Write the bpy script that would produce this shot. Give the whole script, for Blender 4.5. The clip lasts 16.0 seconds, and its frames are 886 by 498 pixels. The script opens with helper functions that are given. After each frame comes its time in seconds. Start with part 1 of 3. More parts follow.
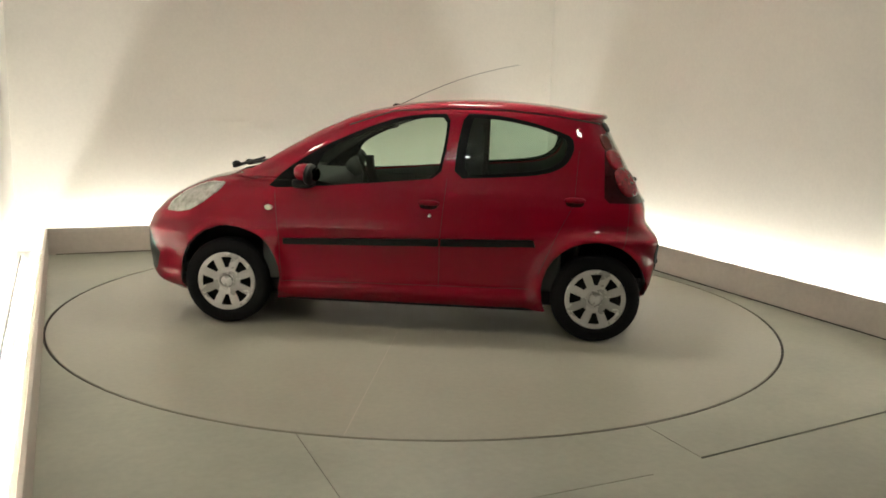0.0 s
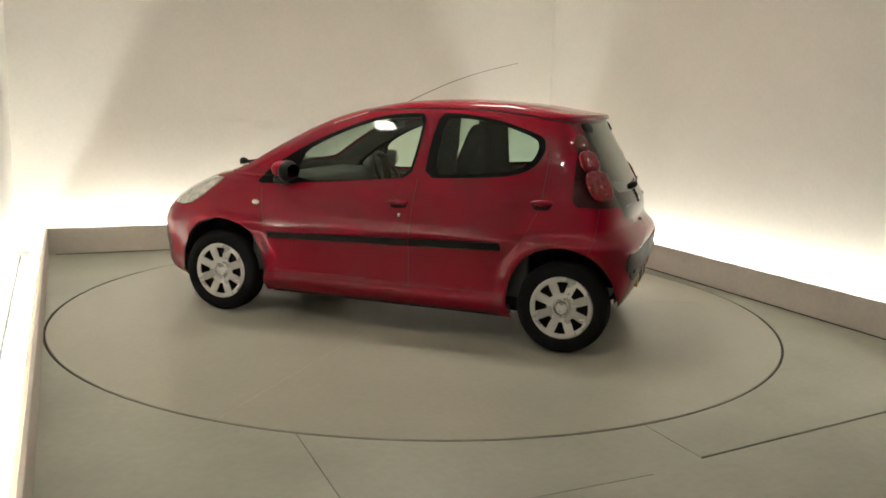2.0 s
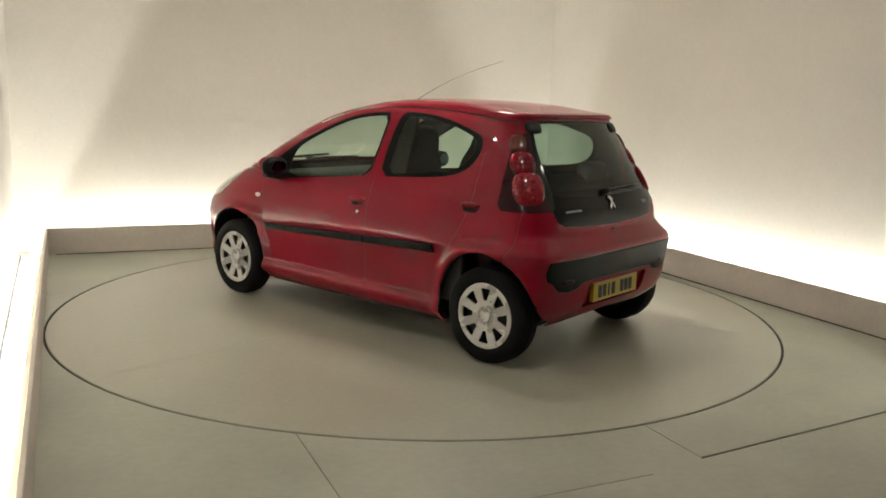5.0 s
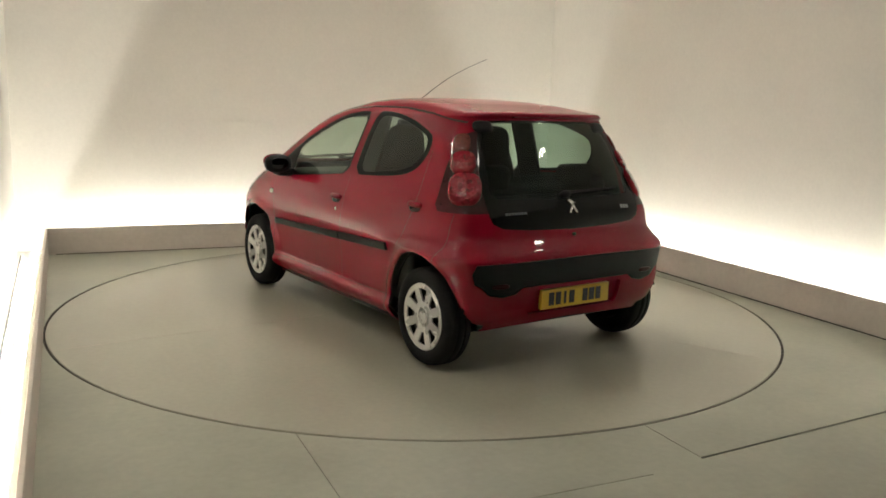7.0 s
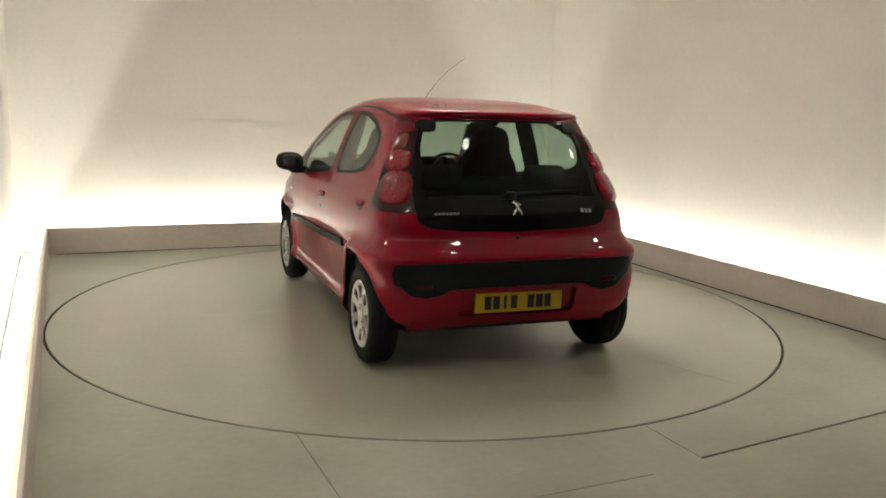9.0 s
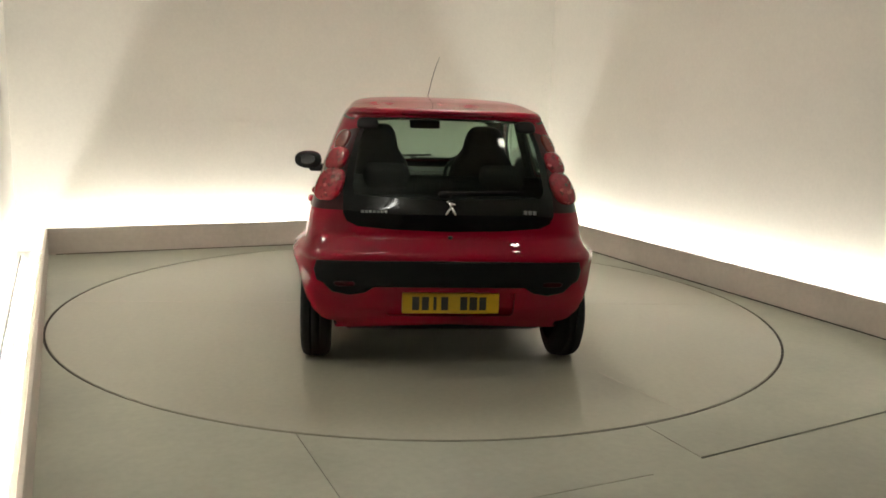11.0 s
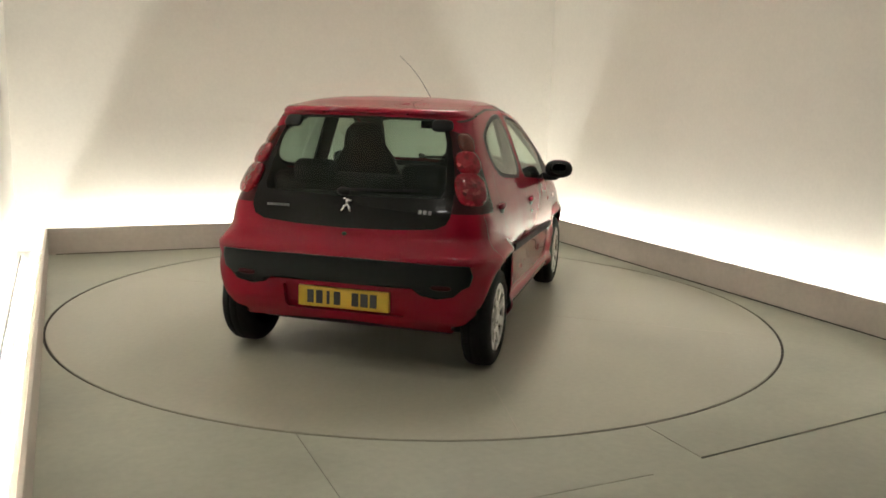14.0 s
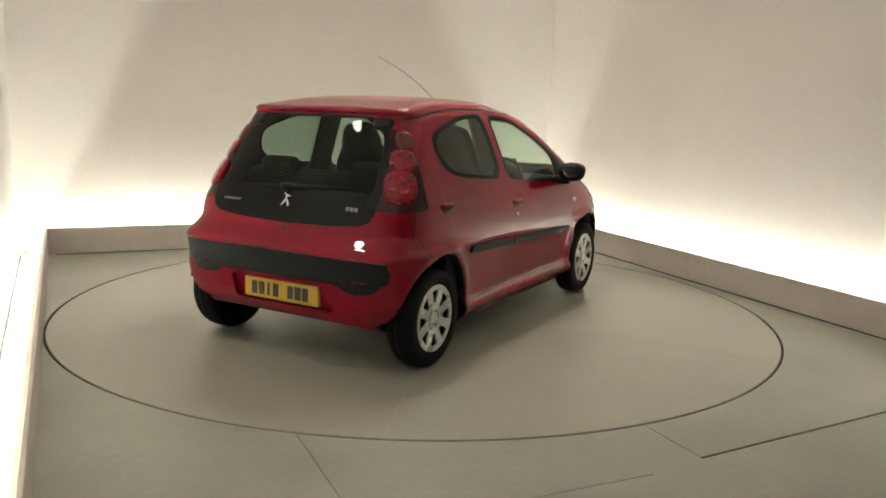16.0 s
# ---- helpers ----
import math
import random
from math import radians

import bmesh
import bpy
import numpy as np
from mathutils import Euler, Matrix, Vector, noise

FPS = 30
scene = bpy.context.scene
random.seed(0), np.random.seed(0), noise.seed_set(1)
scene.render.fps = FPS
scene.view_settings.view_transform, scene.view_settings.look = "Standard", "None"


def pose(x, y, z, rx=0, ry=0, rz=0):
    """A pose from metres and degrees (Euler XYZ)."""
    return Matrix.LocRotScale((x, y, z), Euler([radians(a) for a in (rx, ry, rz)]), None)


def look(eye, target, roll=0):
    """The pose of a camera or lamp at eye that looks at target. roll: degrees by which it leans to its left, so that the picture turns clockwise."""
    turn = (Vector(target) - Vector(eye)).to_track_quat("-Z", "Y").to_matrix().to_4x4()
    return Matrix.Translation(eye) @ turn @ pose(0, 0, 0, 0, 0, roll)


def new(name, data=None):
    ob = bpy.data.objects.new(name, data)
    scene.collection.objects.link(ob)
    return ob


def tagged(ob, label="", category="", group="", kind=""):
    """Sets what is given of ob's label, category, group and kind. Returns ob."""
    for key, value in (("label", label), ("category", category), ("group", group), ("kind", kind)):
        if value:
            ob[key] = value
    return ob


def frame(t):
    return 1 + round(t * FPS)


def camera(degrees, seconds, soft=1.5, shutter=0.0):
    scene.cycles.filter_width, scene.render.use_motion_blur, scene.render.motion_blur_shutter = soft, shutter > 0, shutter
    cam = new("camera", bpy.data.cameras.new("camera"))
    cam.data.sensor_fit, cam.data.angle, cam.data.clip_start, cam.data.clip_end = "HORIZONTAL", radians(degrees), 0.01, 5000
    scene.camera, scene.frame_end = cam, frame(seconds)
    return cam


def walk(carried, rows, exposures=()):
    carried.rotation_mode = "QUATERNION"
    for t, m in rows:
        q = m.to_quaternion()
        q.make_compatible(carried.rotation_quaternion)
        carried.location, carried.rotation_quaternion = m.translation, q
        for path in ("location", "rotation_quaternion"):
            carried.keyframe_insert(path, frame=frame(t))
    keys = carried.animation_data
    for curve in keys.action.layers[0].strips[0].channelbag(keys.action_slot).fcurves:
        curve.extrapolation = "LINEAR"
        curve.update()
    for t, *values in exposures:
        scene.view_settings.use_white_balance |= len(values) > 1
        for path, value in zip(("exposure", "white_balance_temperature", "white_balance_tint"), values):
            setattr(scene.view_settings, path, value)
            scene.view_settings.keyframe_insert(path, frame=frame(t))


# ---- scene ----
# ---- camera ----
EYE = Vector((0.0, -5.8357, 1.4416))
YAW, PITCH = radians(1.597), radians(-9.985)
AIM = Vector((math.sin(YAW) * math.cos(PITCH), math.cos(YAW) * math.cos(PITCH), math.sin(PITCH)))
cam = camera(56.447, 16.0, soft=1.7)
VIEW = look(EYE, EYE + AIM, 1.844)
walk(cam, [(0, VIEW), (16, VIEW)], exposures=[(0, 0.0, 6500, 10), (16, 0.0, 6500, 10)])

# ---- plan: the room is turned against the world ----
TURN = 23.26
ROOM = pose(0, 0, 0, 0, 0, TURN)
LEFT, RIGHT, BACK, FRONT = -2.458, 2.58, 2.677, -7.2   # inner faces of the low kerb, and the wall behind the camera
KERB_H, KERB_T, GAP = 0.2375, 0.022, 0.26
CEIL = 2.95
DISC_R = 2.447

# ---- light ----
world = bpy.data.worlds.new("world")
scene.world = world
world.use_nodes = True
world.node_tree.nodes["Background"].inputs["Color"].default_value = (0.9, 0.92, 1.0, 1)
world.node_tree.nodes["Background"].inputs["Strength"].default_value = 0.05
TUBE_POWER = 94.0
DISC_POWER = 54.0


# ---- materials ----
def material(name, colour, rough=0.5, metal=0.0, grain=0.0, grain_scale=60.0, stain=0.0, stain_scale=2.0,
             bump=0.0, bump_scale=200.0, coat=0.0, spec=0.5, emit=0.0):
    m = bpy.data.materials.new(name)
    m.use_nodes = True
    nt = m.node_tree
    b = nt.nodes["Principled BSDF"]
    b.inputs["Base Color"].default_value = (*colour, 1)
    b.inputs["Roughness"].default_value = rough
    b.inputs["Metallic"].default_value = metal
    b.inputs["Coat Weight"].default_value = coat
    b.inputs["Coat Roughness"].default_value = 0.04
    b.inputs["Specular IOR Level"].default_value = spec
    if emit:
        b.inputs["Emission Color"].default_value = (*colour, 1)
        b.inputs["Emission Strength"].default_value = emit
    co = nt.nodes.new("ShaderNodeTexCoord")
    if grain or stain:
        n1 = nt.nodes.new("ShaderNodeTexNoise")
        n1.inputs["Scale"].default_value = grain_scale
        n1.inputs["Detail"].default_value = 4
        n2 = nt.nodes.new("ShaderNodeTexNoise")
        n2.inputs["Scale"].default_value = stain_scale
        n2.inputs["Detail"].default_value = 5
        n2.inputs["Roughness"].default_value = 0.6
        last = None
        for n, amount in ((n1, grain), (n2, stain)):
            nt.links.new(co.outputs["Object"], n.inputs["Vector"])
            mr = nt.nodes.new("ShaderNodeMapRange")
            mr.inputs["From Min"].default_value, mr.inputs["From Max"].default_value = 0.3, 0.7
            mr.inputs["To Min"].default_value, mr.inputs["To Max"].default_value = 1 - amount, 1 + amount * 0.5
            nt.links.new(n.outputs["Fac"], mr.inputs["Value"])
            mix = nt.nodes.new("ShaderNodeMix")
            mix.data_type, mix.blend_type = "RGBA", "MULTIPLY"
            mix.inputs[0].default_value = 1.0
            if last:
                nt.links.new(last, mix.inputs[6])
            else:
                mix.inputs[6].default_value = (*colour, 1)
            nt.links.new(mr.outputs["Result"], mix.inputs[7])
            last = mix.outputs[2]
        nt.links.new(last, b.inputs["Base Color"])
        mr = nt.nodes.new("ShaderNodeMapRange")
        mr.inputs["From Min"].default_value, mr.inputs["From Max"].default_value = 0.3, 0.7
        mr.inputs["To Min"].default_value, mr.inputs["To Max"].default_value = rough * 0.85, min(1, rough * 1.15)
        nt.links.new(n2.outputs["Fac"], mr.inputs["Value"])
        nt.links.new(mr.outputs["Result"], b.inputs["Roughness"])
    if bump:
        n3 = nt.nodes.new("ShaderNodeTexNoise")
        n3.inputs["Scale"].default_value = bump_scale
        n3.inputs["Detail"].default_value = 3
        nt.links.new(co.outputs["Object"], n3.inputs["Vector"])
        bp = nt.nodes.new("ShaderNodeBump")
        bp.inputs["Strength"].default_value = bump
        bp.inputs["Distance"].default_value = 0.003
        nt.links.new(n3.outputs["Fac"], bp.inputs["Height"])
        nt.links.new(bp.outputs["Normal"], b.inputs["Normal"])
    return m


def pane_material(name, tint, gloss=0.06):
    """Thin tinted glass: light passes straight through, with a mirror gloss that grows at grazing angles."""
    m = bpy.data.materials.new(name)
    m.use_nodes = True
    nt = m.node_tree
    nt.nodes.clear()
    out = nt.nodes.new("ShaderNodeOutputMaterial")
    mix = nt.nodes.new("ShaderNodeMixShader")
    tr = nt.nodes.new("ShaderNodeBsdfTransparent")
    tr.inputs["Color"].default_value = (*tint, 1)
    gl = nt.nodes.new("ShaderNodeBsdfGlossy")
    gl.inputs["Roughness"].default_value = 0.02
    gl.inputs["Color"].default_value = (0.95, 1, 0.97, 1)
    lw = nt.nodes.new("ShaderNodeLayerWeight")
    lw.inputs["Blend"].default_value = 0.5
    pw = nt.nodes.new("ShaderNodeMath")
    pw.operation = "POWER"
    pw.inputs[1].default_value = 4.0
    ma = nt.nodes.new("ShaderNodeMath")
    ma.operation = "MULTIPLY_ADD"
    ma.inputs[1].default_value, ma.inputs[2].default_value = 0.85, gloss
    nt.links.new(lw.outputs["Facing"], pw.inputs[0])
    nt.links.new(pw.outputs[0], ma.inputs[0])
    nt.links.new(ma.outputs[0], mix.inputs[0])
    nt.links.new(tr.outputs[0], mix.inputs[1])
    nt.links.new(gl.outputs[0], mix.inputs[2])
    nt.links.new(mix.outputs[0], out.inputs[0])
    return m


M_WALL = material("painted_wall", (0.78, 0.745, 0.68), 0.75, grain=0.03, grain_scale=40, stain=0.05, stain_scale=0.8, bump=0.1, bump_scale=90)
M_CEIL = material("ceiling_paint", (0.84, 0.81, 0.76), 0.85, stain=0.04, stain_scale=1)
M_DARKWALL = material("dark_backing", (0.06, 0.058, 0.055), 0.9, stain=0.2, stain_scale=3)
M_KERB = material("kerb_paint", (0.60, 0.54, 0.48), 0.55, grain=0.05, grain_scale=30, stain=0.12, stain_scale=1.6, bump=0.1)
M_FLOOR = material("floor_paint", (0.392, 0.400, 0.320), 0.42, grain=0.06, grain_scale=25, stain=0.22, stain_scale=1.0, bump=0.12, bump_scale=60)
M_DISC = material("turntable_paint", (0.404, 0.397, 0.318), 0.36, grain=0.05, grain_scale=30, stain=0.13, stain_scale=0.9, bump=0.1, bump_scale=60)
M_PIT = material("dark_gap", (0.03, 0.025, 0.02), 0.9)
M_KERBFOOT = material("mottled_foot_strip", (0.12, 0.10, 0.08), 0.8, grain=0.3, grain_scale=8, stain=0.4, stain_scale=3)
M_TUBE = material("fluorescent_tube", (0.985, 0.985, 0.915), 0.4, emit=TUBE_POWER)
M_LAMP = material("lamp_diffuser", (1.0, 0.925, 0.81), 0.4, emit=DISC_POWER)
M_FITTING = material("white_metal", (0.75, 0.74, 0.72), 0.4, stain=0.05)
M_RED = material("red_paint", (0.215, 0.0015, 0.0145), 0.45, spec=0.03, coat=0.72, grain=0.05, grain_scale=900, stain=0.03, stain_scale=3)
M_RED.node_tree.nodes["Principled BSDF"].inputs["Coat Roughness"].default_value = 0.02
M_BLACK = material("black_plastic", (0.009, 0.0095, 0.010), 0.5, spec=0.2, grain=0.15, grain_scale=120, stain=0.1, bump=0.15, bump_scale=500)
M_STRIP = material("dark_bumper_plastic", (0.007, 0.008, 0.0085), 0.5, spec=0.15, grain=0.15, grain_scale=150, stain=0.1, bump=0.2, bump_scale=600)
M_GLOSSBLACK = material("gloss_black", (0.005, 0.0055, 0.0055), 0.08, spec=0.2, stain=0.1)
M_RUBBER = material("tyre_rubber", (0.007, 0.007, 0.0075), 0.8, spec=0.2, grain=0.2, grain_scale=80, stain=0.2, bump=0.3)
M_SILVER = material("silver_wheel_cover", (0.60, 0.60, 0.59), 0.28, metal=0.4, grain=0.04, stain=0.08, stain_scale=6)
M_CHROME = material("chrome", (0.8, 0.8, 0.8), 0.15, metal=1.0, stain=0.03)
M_SEAT = material("dark_seat_fabric", (0.008, 0.008, 0.0085), 0.9, grain=0.08, grain_scale=12, stain=0.1)
M_LINER = material("grey_interior_trim", (0.04, 0.041, 0.04), 0.7, grain=0.1, stain=0.1, bump=0.2)


def lens_material(name, deep, mid, bright, scale):
    """Red plastic whose cells of differing red paint a reflector's glints, tilted under a clear coat."""
    m = material(name, mid, 0.16, spec=0.25, coat=0.5)
    nt = m.node_tree
    b = nt.nodes["Principled BSDF"]
    co = nt.nodes.new("ShaderNodeTexCoord")
    vo = nt.nodes.new("ShaderNodeTexVoronoi")
    vo.inputs["Scale"].default_value = scale
    ramp = nt.nodes.new("ShaderNodeValToRGB")
    for k, (at, c) in enumerate(((0.0, deep), (1.0, bright))):
        ramp.color_ramp.elements[k].position, ramp.color_ramp.elements[k].color = at, (*c, 1)
    ramp.color_ramp.elements.new(0.45).color = (*mid, 1)
    ramp.color_ramp.elements.new(0.82).color = (*mid, 1)
    bp = nt.nodes.new("ShaderNodeBump")
    bp.inputs["Strength"].default_value, bp.inputs["Distance"].default_value = 0.5, 0.006
    nt.links.new(co.outputs["Object"], vo.inputs["Vector"])
    nt.links.new(vo.outputs["Color"], ramp.inputs["Fac"])
    nt.links.new(ramp.outputs["Color"], b.inputs["Base Color"])
    nt.links.new(vo.outputs["Distance"], bp.inputs["Height"])
    nt.links.new(bp.outputs["Normal"], b.inputs["Normal"])
    return m


M_LENS = lens_material("red_lamp_lens", (0.07, 0.0015, 0.005), (0.22, 0.003, 0.012), (0.55, 0.07, 0.08), 48)
M_TRIM = material("black_window_trim", (0.006, 0.0065, 0.0065), 0.35, spec=0.06, stain=0.1)
M_LETTER = material("dull_chrome", (0.30, 0.31, 0.31), 0.35, metal=0.8, stain=0.1)
M_HOUSING_SHADE = material("dark_red_housing_and_grip_shade", (0.028, 0.002, 0.004), 0.3, spec=0.1, coat=0.2, stain=0.3, stain_scale=12)
M_LENS_TOP = material("smoked_lamp_lens", (0.13, 0.018, 0.014), 0.2, spec=0.25, coat=0.45, grain=0.3, grain_scale=80, stain=0.2)
M_HEAD = material("clear_headlamp", (0.62, 0.62, 0.58), 0.15, metal=0.4, coat=1.0, grain=0.35, grain_scale=28, stain=0.25, stain_scale=9)
M_PLATE = material("yellow_plate", (0.52, 0.325, 0.012), 0.35, grain=0.04, stain=0.06)
M_INK = material("black_ink", (0.015, 0.015, 0.015), 0.5)
M_MIRROR = material("mirror_glass", (0.07, 0.075, 0.08), 0.03, metal=1.0)
M_AMBER = material("white_repeater", (0.75, 0.68, 0.6), 0.2, coat=1.0)
M_GLASS = pane_material("side_glass", (0.74, 0.84, 0.76), 0.03)
M_REARGLASS = pane_material("rear_glass", (0.38, 0.47, 0.41), 0.018)
M_DOORGLASS = pane_material("rear_door_glass", (0.55, 0.65, 0.58), 0.03)


# ---- mesh helpers ----
def finish(name, bm, mat, smooth=False, normals=None):
    me = bpy.data.meshes.new(name)
    bm.to_mesh(me)
    bm.free()
    me.materials.append(mat)
    if smooth:
        for f in me.polygons:
            f.use_smooth = True
    if normals:
        me.normals_split_custom_set_from_vertices([normals(v.co) for v in me.vertices])
    return me


def part(name, bm, mat, parent, label="", smooth=False, normals=None):
    ob = new(name, finish(name, bm, mat, smooth, normals))
    ob.parent = parent
    return tagged(ob, label)


def box_bm(x0, x1, y0, y1, z0, z1, bevel=0.0, m=None, segments=2):
    bm = bmesh.new()
    bmesh.ops.create_cube(bm, size=1.0)
    for v in bm.verts:
        v.co = Vector((x0 + (v.co.x + 0.5) * (x1 - x0), y0 + (v.co.y + 0.5) * (y1 - y0), z0 + (v.co.z + 0.5) * (z1 - z0)))
    if bevel:
        bmesh.ops.bevel(bm, geom=bm.edges[:], offset=bevel, segments=segments, affect="EDGES", profile=0.5)
    if m:
        bmesh.ops.transform(bm, matrix=m, verts=bm.verts)
    return bm


def rod_bm(a, b, r0, r1, n=16):
    a, b = Vector(a), Vector(b)
    bm = bmesh.new()
    m = Matrix.Translation((a + b) / 2) @ (b - a).to_track_quat("Z", "Y").to_matrix().to_4x4()
    bmesh.ops.create_cone(bm, cap_ends=True, segments=n, radius1=r0, radius2=r1, depth=(b - a).length, matrix=m)
    return bm


def lathe_bm(profile, n=48, axis_m=None):
    """profile: (radius, height) pairs turned about z."""
    bm = bmesh.new()
    rings = [[bm.verts.new((r * math.cos(2 * math.pi * k / n), r * math.sin(2 * math.pi * k / n), h)) for k in range(n)] for r, h in profile]
    for a, b in zip(rings, rings[1:]):
        for k in range(n):
            bm.faces.new((a[k], a[(k + 1) % n], b[(k + 1) % n], b[k]))
    if axis_m:
        bmesh.ops.transform(bm, matrix=axis_m, verts=bm.verts)
    return bm


def blob_bm(centre, size, m=None, u=24, v=14, power=1.0):
    """An ellipsoid; power under 1 squares it off."""
    bm = bmesh.new()
    bmesh.ops.create_uvsphere(bm, u_segments=u, v_segments=v, radius=1.0)
    for w in bm.verts:
        c = [math.copysign(abs(t) ** power, t) for t in w.co]
        w.co = Vector([c[i] * size[i] for i in range(3)])
    if m:
        bmesh.ops.transform(bm, matrix=m, verts=bm.verts)
    bmesh.ops.translate(bm, verts=bm.verts, vec=Vector(centre))
    return bm


def merge(*bms):
    out = bmesh.new()
    for b in bms:
        me = bpy.data.meshes.new("tmp")
        b.to_mesh(me)
        b.free()
        out.from_mesh(me)
        bpy.data.meshes.remove(me)
    return out


def carve(bm, faces, poly, ax):
    """Cuts the faces along a convex outline given in two axes, and returns those inside. ax: the axis looked along."""
    i, j = [k for k in range(3) if k != ax]
    cx, cy = sum(p[0] for p in poly) / len(poly), sum(p[1] for p in poly) / len(poly)
    inside = list(faces)
    for (ax0, ay0), (ax1, ay1) in zip(poly, poly[1:] + poly[:1]):
        nx, ny = ay1 - ay0, ax0 - ax1
        if math.hypot(nx, ny) < 1e-9:
            continue
        if (cx - ax0) * nx + (cy - ay0) * ny > 0:
            nx, ny = -nx, -ny
        co, no = [0.0] * 3, [0.0] * 3
        co[i], co[j], no[i], no[j] = ax0, ay0, nx, ny
        co, no = Vector(co), Vector(no).normalized()
        geom = list({e for f in inside for e in f.edges}) + list({v for f in inside for v in f.verts}) + inside
        got = bmesh.ops.bisect_plane(bm, geom=geom, dist=1e-6, plane_co=co, plane_no=no)
        pool = set(f for f in inside if f.is_valid) | {g for g in got["geom"] if isinstance(g, bmesh.types.BMFace)}
        inside = [f for f in pool if (f.calc_center_median() - co).dot(no) < 0]
    return inside


def take(bm, faces):
    """Moves faces out of bm into a bmesh of their own."""
    out = bmesh.new()
    made = {}
    for f in faces:
        vs = []
        for v in f.verts:
            if v not in made:
                made[v] = out.verts.new(v.co)
            vs.append(made[v])
        out.faces.new(vs)
    bmesh.ops.delete(bm, geom=faces, context="FACES")
    return out


def rounded(poly, cut=0.25, times=2):
    """Chamfers the corners of a convex outline again and again."""
    for _ in range(times):
        out = []
        for (x0, y0), (x1, y1) in zip(poly, poly[1:] + poly[:1]):
            out += [(x0 + (x1 - x0) * cut, y0 + (y1 - y0) * cut), (x1 + (x0 - x1) * cut, y1 + (y0 - y1) * cut)]
        poly = out
    return poly


# ---- the room ----
def structure(name, bm, mat, label, category):
    ob = new(name, finish(name, bm, mat))
    ob.matrix_world = ROOM
    return tagged(ob, label, category, kind="structure")


def build_room():
    wl, wr, wb = LEFT - GAP, RIGHT + GAP, BACK + GAP
    structure("wall_back", box_bm(wl - 0.2, wr + 0.2, wb, wb + 0.2, -0.25, CEIL), M_WALL, "plain off-white painted wall washed by light from below", "wall")
    structure("wall_right", box_bm(wr, wr + 0.2, FRONT, wb, -0.25, CEIL), M_WALL, "plain off-white painted wall washed by light from below", "wall")
    structure("wall_left", box_bm(wl - 0.2, wl, FRONT, wb, -0.25, CEIL), M_WALL, "plain off-white painted wall beside a bright kerb", "wall")
    # unseen; kept dark so black panels and paint reflect little from the camera side
    structure("wall_front", box_bm(wl - 0.2, wr + 0.2, FRONT - 0.2, FRONT, -0.25, CEIL), M_DARKWALL, "unseen dark wall added behind the camera to dim reflections", "wall")
    structure("ceiling", box_bm(wl - 0.2, wr + 0.2, FRONT - 0.2, wb + 0.2, CEIL, CEIL + 0.15), M_CEIL, "plain pale studio ceiling", "ceiling")
    structure("subfloor", box_bm(wl - 0.2, wr + 0.2, FRONT - 0.2, wb + 0.2, -0.3, -0.06), M_PIT, "dark pit below the floor plates", "floor")
    # low kerb round three sides, with a light trough behind it
    structure("kerb_back", box_bm(LEFT - KERB_T, RIGHT + KERB_T, BACK, BACK + KERB_T, -0.06, KERB_H, 0.004), M_KERB, "low painted kerb hiding a strip of lights", "kerb")
    for name, box in (("trough_back", (wl, wr, BACK + KERB_T + 0.001, wb - 0.001)), ("trough_right", (RIGHT + KERB_T + 0.001, wr - 0.001, FRONT, BACK + KERB_T)), ("trough_left", (wl + 0.001, LEFT - KERB_T - 0.001, FRONT, BACK + KERB_T))):
        structure(name, box_bm(*box, -0.055, -0.01), M_FITTING, "white-painted light trough behind the kerb", "light trough")
    cable = new("cable", finish("cable", rod_bm((-2.682, 2.70, -0.004), (-2.662, -0.75, -0.004), 0.006, 0.006, 8), M_PIT))
    cable.matrix_world = ROOM
    tagged(cable, "thin black cable lying in the white light trough", "cable")
    structure("trim_right", box_bm(RIGHT - 0.012, RIGHT - 0.001, FRONT, BACK - 0.014, 0.0005, 0.007), M_PIT, "thin dark strip along the foot of the kerb", "trim")
    structure("trim_back", box_bm(LEFT + 0.06, RIGHT - 0.001, BACK - 0.012, BACK - 0.001, 0.0005, 0.006), M_KERBFOOT, "thin dark strip along the foot of the kerb", "trim")
    structure("kerb_right", box_bm(RIGHT, RIGHT + KERB_T, FRONT, BACK - 0.002, -0.06, KERB_H, 0.004), M_KERB, "low painted kerb hiding a strip of lights", "kerb")
    structure("kerb_left", box_bm(LEFT - KERB_T, LEFT, FRONT, BACK - 0.002, -0.06, KERB_H, 0.004), M_KERB, "low painted kerb hiding a strip of lights", "kerb")

    # floor round the turntable, with open joints between its plates
    bm = bmesh.new()
    n = 180
    gap = 0.016
    inner, outer = [], []
    for k in range(n):
        a = 2 * math.pi * k / n
        d = Vector((math.cos(a), math.sin(a)))
        inner.append(bm.verts.new((d.x * (DISC_R + gap), d.y * (DISC_R + gap), 0)))
        xs = ((RIGHT + 0.1 if d.x > 0 else LEFT - 0.1) / d.x) if abs(d.x) > 1e-6 else 1e9
        ys = ((BACK + 0.1 if d.y > 0 else -3.4) / d.y) if abs(d.y) > 1e-6 else 1e9
        s = max(min(xs, ys), DISC_R + gap + 0.001)
        outer.append(bm.verts.new((d.x * s, d.y * s, 0)))
    for k in range(n):
        bm.faces.new((inner[k], inner[(k + 1) % n], outer[(k + 1) % n], outer[k]))
    w = 0.0017
